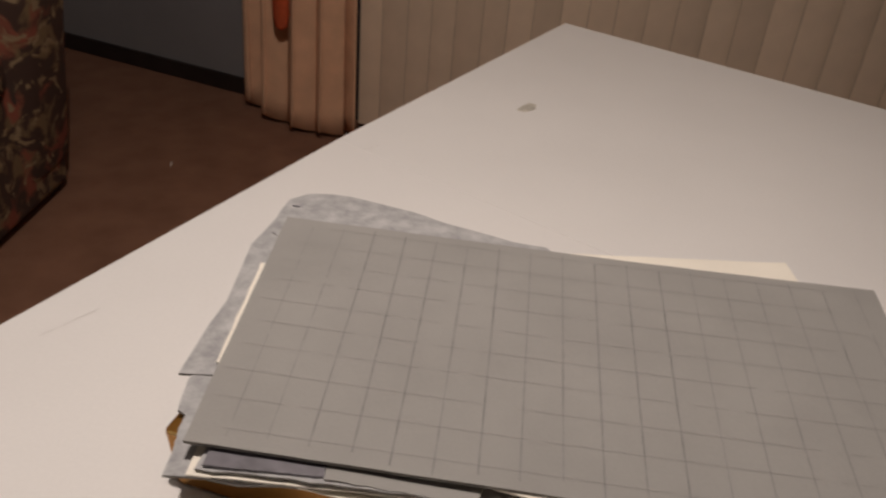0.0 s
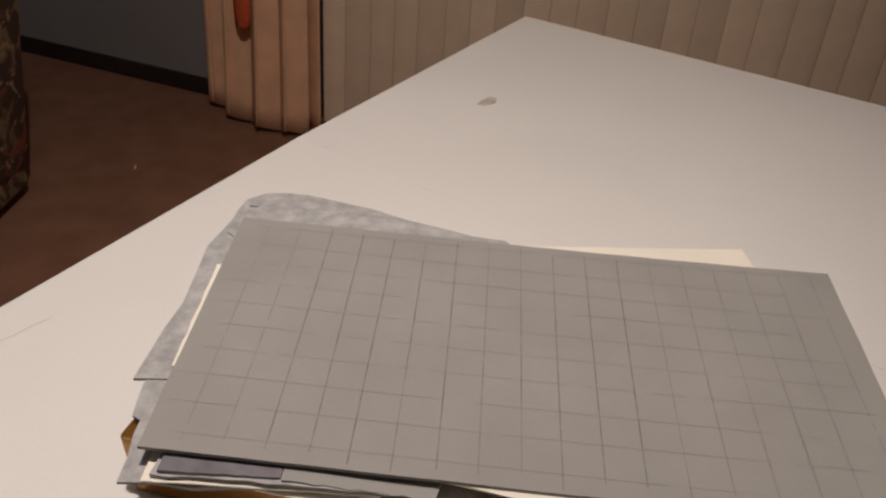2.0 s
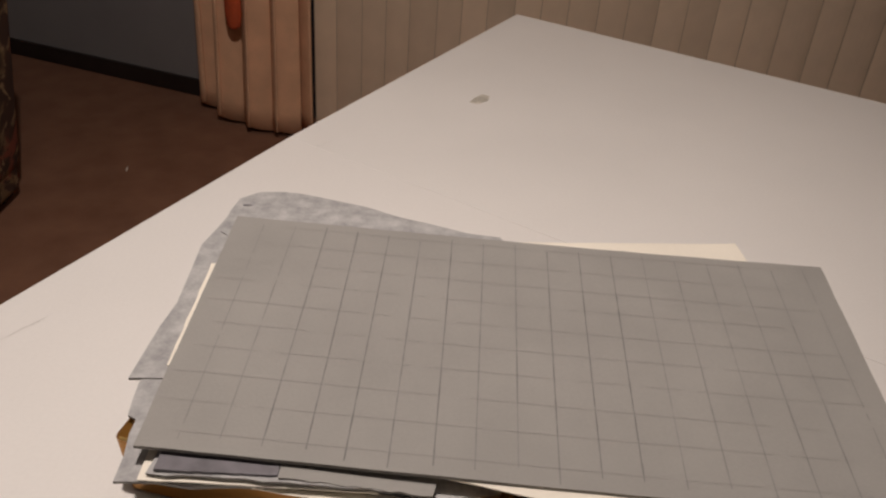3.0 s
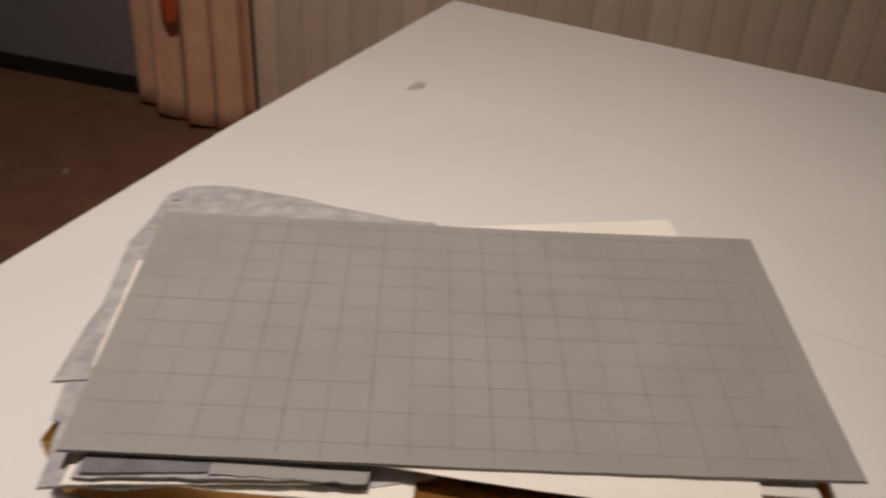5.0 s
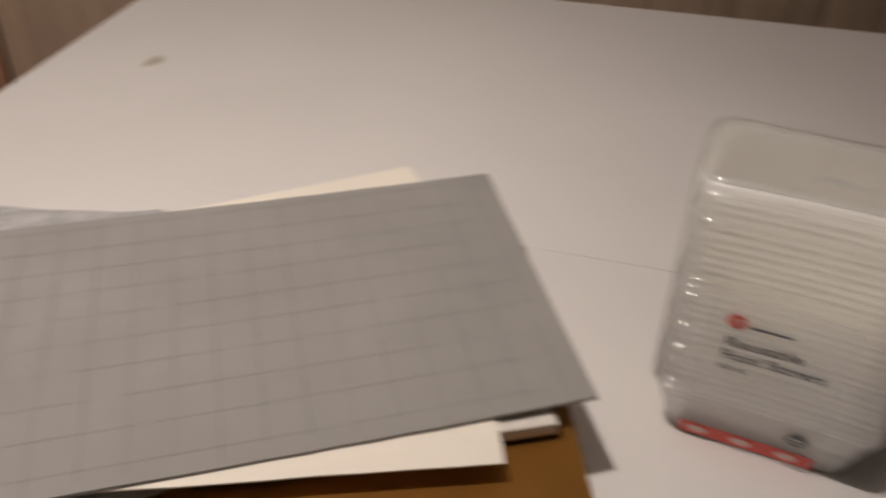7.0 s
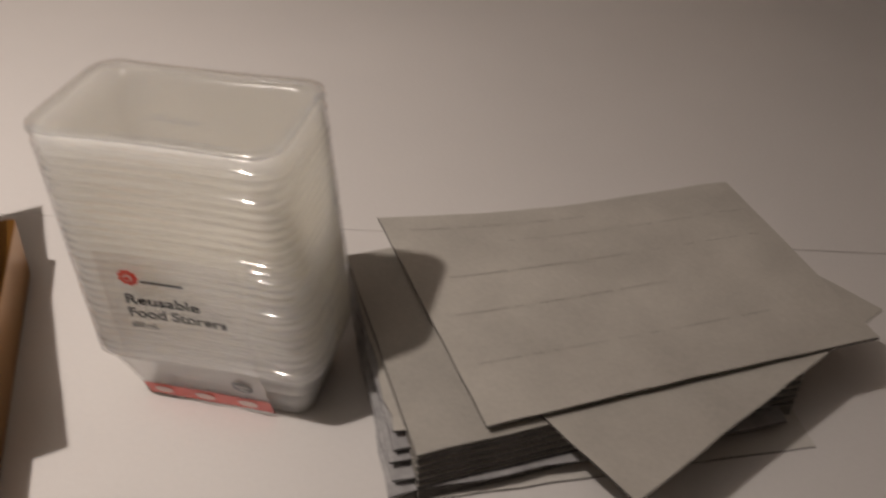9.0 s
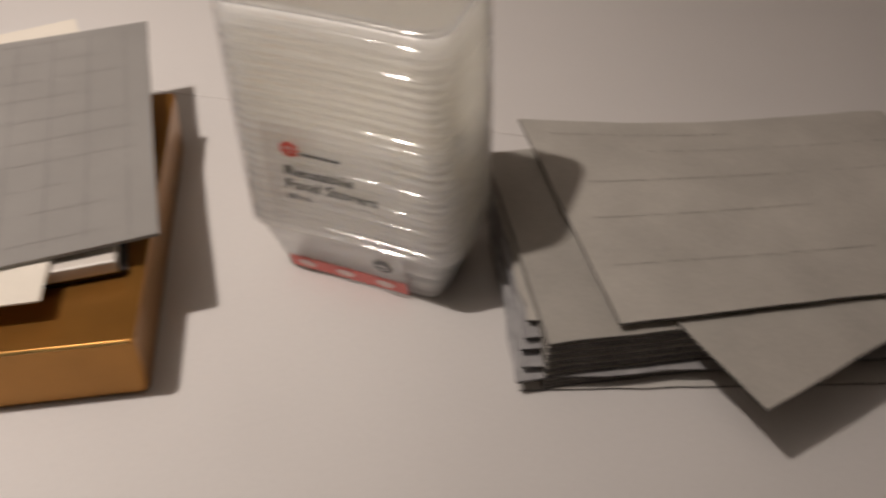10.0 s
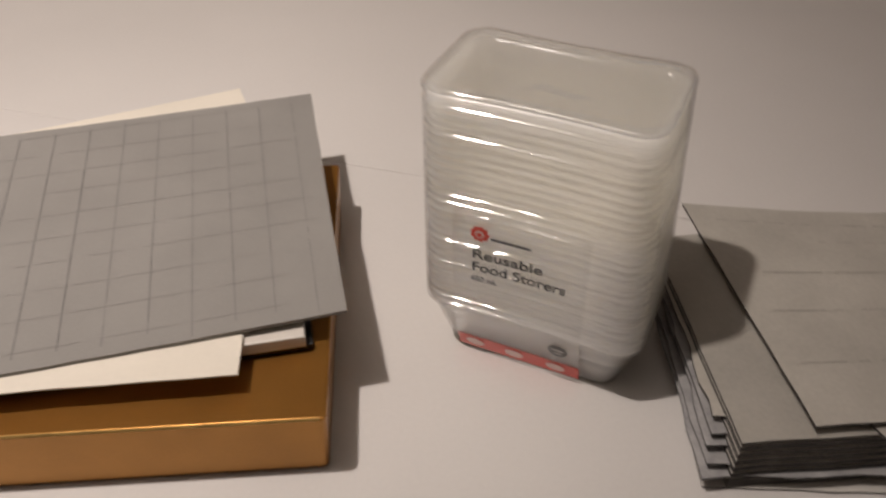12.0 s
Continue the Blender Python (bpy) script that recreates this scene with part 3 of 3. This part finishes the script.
def pack():
    ob = thing("food_container_pack", pose(0.4557, 0.3477, TOP, 0, 0, -40), "shrink-wrapped stack of frosted plastic food containers with red label", "food containers")
    W, D, H = 0.146, 0.085, 0.203
    BOW = 0.0019  # the film draws the long sides in

    def ring(grow, r, z, dx=0.0, dy=0.0, n=10):
        """A rounded oblong, its long sides drawn in at their middles, narrower at one end towards the top."""
        w, d = W + grow + dx, D + grow + dy
        lean = -0.007 * max(0.0, z - 0.05) / 0.15
        pts = []
        for cx, cy, a0 in ((1, 1, 0), (-1, 1, 90), (-1, -1, 180), (1, -1, 270)):
            for i in range(6):
                a = radians(a0 + 18 * i)
                pts.append([cx * (w / 2 - r) + r * math.cos(a), cy * (d / 2 - r) + r * math.sin(a)])
            if cx == cy:
                pts += [[cx * (w / 2 - r) * (1 - 2 * i / n), cy * d / 2] for i in range(1, n)]
        out = []
        for x, y in pts:
            k = 1 - min(1, abs(x) / (w / 2 - r)) ** 2
            y -= math.copysign(BOW * k, y) * min(1, z / 0.05)
            out.append((x + lean * (x / w + 0.5), y, z))
        return out

    rnd = random.Random(7)
    PITCH_Z = 0.0058
    # the lowest tub with its sloping foot, then rim upon rim
    rings = [ring(0, 0.010, 0.0010, -0.032, -0.033), ring(0, 0.012, 0.0030, -0.030, -0.030), ring(0, 0.014, 0.0420, -0.0085, -0.0080)]
    for i in range(25):
        z, j = 0.0445 + PITCH_Z * i, rnd.uniform(-0.0007, 0.0004)
        rings += [ring(-0.0034 + j, 0.0155, z), ring(-0.0016 + j, 0.0165, z + 0.0008), ring(-0.0012 + j, 0.0165, z + 0.0016), ring(-0.0016 + j, 0.0165, z + 0.0024), ring(-0.0034 + j, 0.0155, z + 0.0030)]
    # the topmost tub is empty: its mouth, inner walls and floor
    rings += [ring(-0.003, 0.016, 0.1960), ring(-0.006, 0.014, 0.1985), ring(-0.012, 0.013, 0.1980), ring(-0.018, 0.011, 0.1900), ring(-0.026, 0.009, 0.1250), ring(-0.032, 0.008, 0.1220)]
    part("tub", loft(rings), M_TUB, ob, "nested frosted tubs with close rims", smooth=True)
    part("lid", loft([ring(-0.003, 0.0160, 0.1992), ring(-0.001, 0.0165, 0.1998), ring(-0.001, 0.0165, 0.2010), ring(-0.005, 0.0150, 0.2014), ring(-0.014, 0.0130, 0.2000)]), M_LID, ob, "clear plastic lid").visible_shadow = False
    # film: taut from rim to rim, with a shallow groove between
    wraps = [ring(0, 0.0082, 0.0004, -0.032, -0.033), ring(0, 0.0102, 0.003, -0.028, -0.029), ring(0, 0.0140, 0.0412, -0.0068, -0.0064)]
    for i in range(26):
        z, a = 0.0450 + PITCH_Z * i, rnd.uniform(0.0002, 0.0011)
        wraps += [ring(0.0004, 0.0165, z + 0.0004), ring(0.0014, 0.0165, z + 0.0013), ring(0.0013, 0.0165, z + 0.0022), ring(0.0004, 0.0163, z + 0.0029)]
        if rnd.random() < 0.45:  # pulled tight over the rim
            wraps += [ring(-0.0010, 0.0162, z + 0.0032), ring(-0.0016 - 0.6 * a, 0.0162, z + 0.0035), ring(-0.0018 - 0.6 * a, 0.0162, z + 0.0046)]
        else:
            wraps += [ring(-0.0002, 0.0163, z + 0.0038), ring(-0.0004 - 0.5 * a, 0.0162, z + 0.0046)]
    wraps += [ring(0.0016, 0.0165, H - 0.0036), ring(0.0004, 0.0160, H - 0.0012), ring(-0.005, 0.0145, H), ring(-0.016, 0.0120, H - 0.0012), ring(-0.040, 0.0080, H - 0.0004)]
    film = part("film", loft(wraps), M_FILM, ob, "clear wrinkled shrink film", smooth=True)
    film.visible_shadow = False
    X0, X1 = -0.0485, 0.0365
    def off(z):
        return -D / 2 + (0.0130 - 0.0150 * z / 0.05 if z < 0.05 else -0.0020)
    def dent(x, z):
        return BOW * (1 - min(1, abs(x) / 0.056) ** 2) * min(1, z / 0.05)
    def patch(z0, z1, x0, x1, lift, n=10, m=8):
        bm = bmesh.new()
        rows = [[bm.verts.new((x, off(z) - lift + dent(x, z), z)) for x in [x0 + (x1 - x0) * k / m for k in range(m + 1)]] for z in [z0 + (z1 - z0) * i / n for i in range(n + 1)]]
        for r0, r1 in zip(rows, rows[1:]):
            for k in range(m):
                bm.faces.new((r0[k], r0[k + 1], r1[k + 1], r1[k]))
        return bm
    def oval(rx, rz, x, z, lift, n=24):
        bm = bmesh.new()
        ring_pts = [(x + rx * math.cos(2 * math.pi * i / n), z + rz * math.sin(2 * math.pi * i / n)) for i in range(n)]
        bm.faces.new([bm.verts.new((px, off(pz) + dent(x, z) - lift, pz)) for px, pz in ring_pts])
        return bm
    label = part("label", patch(0.003, 0.130, X0, X1, 0.0), M_LABEL, ob, "translucent white label with a red band")
    label.visible_shadow = False
    part("red_band", patch(0.003, 0.0165, X0, X1, 0.0004, 3), M_RED, label)
    for x in (-0.0365, -0.0085, 0.0205):
        part("oval", oval(0.0066, 0.0040, x, 0.0098, 0.0008), M_PINK, label)
    part("badge", oval(0.0066, 0.0070, 0.0222, 0.031, 0.0006), M_GREYINK, label)
    part("badge_bar", oval(0.0046, 0.0010, 0.0222, 0.0322, 0.0010), M_PALE, label)
    part("badge_bar", oval(0.0032, 0.0008, 0.0222, 0.0286, 0.0010), M_PALE, label)
    bm = bmesh.new()  # a red emblem: a scalloped disc with a pale ring
    n = 48
    bm.faces.new([bm.verts.new((-0.0310 + (0.0058 + 0.0006 * math.cos(9 * a)) * math.cos(a), off(0.1135) + dent(-0.031, 0.1135) - 0.0006, 0.1135 + (0.0053 + 0.0006 * math.cos(9 * a)) * math.sin(a))) for a in [2 * math.pi * i / n for i in range(n)]])
    part("emblem", bm, M_RED, label)
    part("emblem_ring", oval(0.0030, 0.0028, -0.0310, 0.1135, 0.0010), M_PINK, label)
    part("emblem_dot", oval(0.0017, 0.0016, -0.0310, 0.1133, 0.0014), M_RED, label)
    part("word_bar", patch(0.1105, 0.1124, -0.0240, 0.0010, 0.0006, 2), M_GREYINK, label)
    for text, wide, z, h, ink in (("Reusable", 0.0440, 0.0965, 0.0098, M_INK), ("Food Storers", 0.0590, 0.0865, 0.0098, M_INK), ("650 mL", 0.0165, 0.0783, 0.0058, M_GREYINK)):
        t = words(text, h, ink, label, -0.0350, z)
        t.matrix_basis = Matrix.Translation((-0.0350, -D / 2 - 0.0036, z)) @ pose(0, 0, 0, 90, 0, 0) @ Matrix.Diagonal((wide / t.dimensions.x, 1, 1, 1))
        for v in t.data.vertices:  # lay the letters on the bowed face
            v.co.z -= dent(-0.0350 + v.co.x * wide / t.dimensions.x, z) - 0.0012


pack()

# ---- pile of scrap card ----


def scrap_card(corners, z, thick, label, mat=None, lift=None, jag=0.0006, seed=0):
    return quad_sheet("card", corners, z, thick, [mat or M_SCRAP, M_NAVY if mat is M_NAVY else M_SCRAP_CUT_SHADE], label, "stack of scrap cards", lift, jag, seed)


def slanted(x, y, rot, w, d):
    """Corners of an oblong whose front-left corner is at (x, y), turned by rot."""
    r = Matrix.Rotation(radians(rot), 2)
    return [Vector((x, y)) + r @ Vector(p) for p in ((0, 0), (w, 0), (w, d), (0, d))]


def scrap_pile():
    rnd = random.Random(21)
    # the wide navy cards also stand in for deep shade under the top card
    # place of the front-left corner, turn, size, thickness, colour, ragged or not, from the table up
    plain, ragged = "scrap of grey card in the stack", "ragged mottled card in the stack, edges frayed"
    rows = (
        (0.5020, 0.2050, -18, 0.262, 0.176, 0.0012, M_WHITECARD, 0.0006),
        (0.5075, 0.2130, -15, 0.250, 0.166, 0.0026, M_SCRAP, 0.0008),
        (0.5060, 0.2140, -16, 0.245, 0.171, 0.0024, M_MOTTLE, 0.0012),
        (0.5120, 0.2170, -14, 0.240, 0.161, 0.0030, M_SCRAP, 0.0008),
        (0.4995, 0.2045, -15, 0.250, 0.171, 0.0016, M_MOTTLE, 0.0012),
        (0.5150, 0.2265, -13, 0.262, 0.158, 0.0034, M_NAVY, 0.0010),
        (0.5030, 0.2080, -14, 0.238, 0.166, 0.0014, M_MOTTLE, 0.0012),
        (0.5185, 0.2250, -13, 0.262, 0.156, 0.0034, M_NAVY, 0.0010),
        (0.5065, 0.2150, -15, 0.240, 0.156, 0.0018, M_MOTTLE, 0.0012),
        (0.5180, 0.2250, -12, 0.262, 0.158, 0.0034, M_NAVY, 0.0010),
        (0.5095, 0.2190, -13, 0.235, 0.154, 0.0020, M_MOTTLE, 0.0012),
        (0.5200, 0.2240, -13, 0.262, 0.156, 0.0034, M_NAVY, 0.0010),
        (0.5135, 0.2260, -14, 0.230, 0.136, 0.0018, M_SCRAP, 0.0020),
        (0.5210, 0.2220, -12, 0.262, 0.154, 0.0030, M_NAVY, 0.0010),
    )
    z = 0.0005
    for i, (x, y, rot, w, d, t, mat, jag) in enumerate(rows):
        scrap_card(slanted(x, y, rot, w, d), z, t, ragged if mat is M_MOTTLE else "dark navy card in the stack" if mat is M_NAVY else "thin white card at the bottom of the stack" if mat is M_WHITECARD else plain,
                   mat, lambda u, v: 0.0004 * math.sin(5 * u + i), jag, i)
        z += t + 0.0004 + rnd.uniform(0, 0.0002)
        scrap_card([(0.516, 0.201), (0.755, 0.150), (0.792, 0.330), (0.549, 0.380)], z, 0.0020, "pale grey card near the top of the stack", None, lambda u, v: 0.0012 * math.sin(math.pi * u) * (1 - v), 0.0005, 31)
    scrap_card(slanted(0.602, 0.120, 10, 0.232, 0.165), z + 0.0036, 0.0018, "pale card turned askew, corner overhanging the stack", None, lambda u, v: 0.005 * u * (1 - v), 0.0005, 32)
    def bend(u, v):
        return -0.0065 * v * math.sin(math.pi * min(1, 1.1 * u)) + (1 - v) * (0.002 * math.sin(math.pi * u) + 0.002 * u)
    top = scrap_card([(0.556, 0.195), (0.806, 0.143), (0.846, 0.320), (0.583, 0.401)], z + 0.0078, 0.0020, "large grey card on top, warped along the back edge", None, bend, 0.0005, 33)
    # faint ruled lines across the top card
    a, b, c, d = [Vector(p) - Vector((0.69775, 0.26475)) for p in ((0.556, 0.195), (0.806, 0.143), (0.846, 0.320), (0.583, 0.401))]
    for v0, u0, u1 in ((0.22, 0.05, 0.80), (0.45, 0.02, 0.62), (0.63, 0.10, 0.95), (0.80, 0.30, 0.97), (0.91, 0.05, 0.55)):
        bm = bmesh.new()
        pairs = []
        for i in range(29):
            u = u0 + (u1 - u0) * i / 28
            pair = []
            for v in (v0 - 0.0025, v0 + 0.0025):
                v += 0.006 * math.sin(4 * u + 9 * v0)
                p = a.lerp(b, u).lerp(d.lerp(c, u), v)
                pair.append(bm.verts.new((p.x, p.y, bend(u, v) + 0.0023)))
            pairs.append(pair)
        for i, (p, q) in enumerate(zip(pairs, pairs[1:])):
            if rnd.random() < 0.8:
                bm.faces.new((p[0], p[1], q[1], q[0]))
        part("pencil_line", bm, M_SCRAP_LINE, top)


scrap_pile()


def lint():
    bm = loft([[(0.003 * (1 - abs(k) / 3.2) * math.cos(a), k * 0.006, 0.002 + 0.002 * math.sin(a)) for a in [i * math.pi / 3 for i in range(6)]] for k in range(-3, 4)])
    ob = part("paper_scrap", bm, M_CREAM)
    ob.matrix_world = pose(-0.953, 2.198, 0.0, 0, 0, 15)
    tagged(ob, "tiny white scrap lying on the carpet", "scrap")


lint()
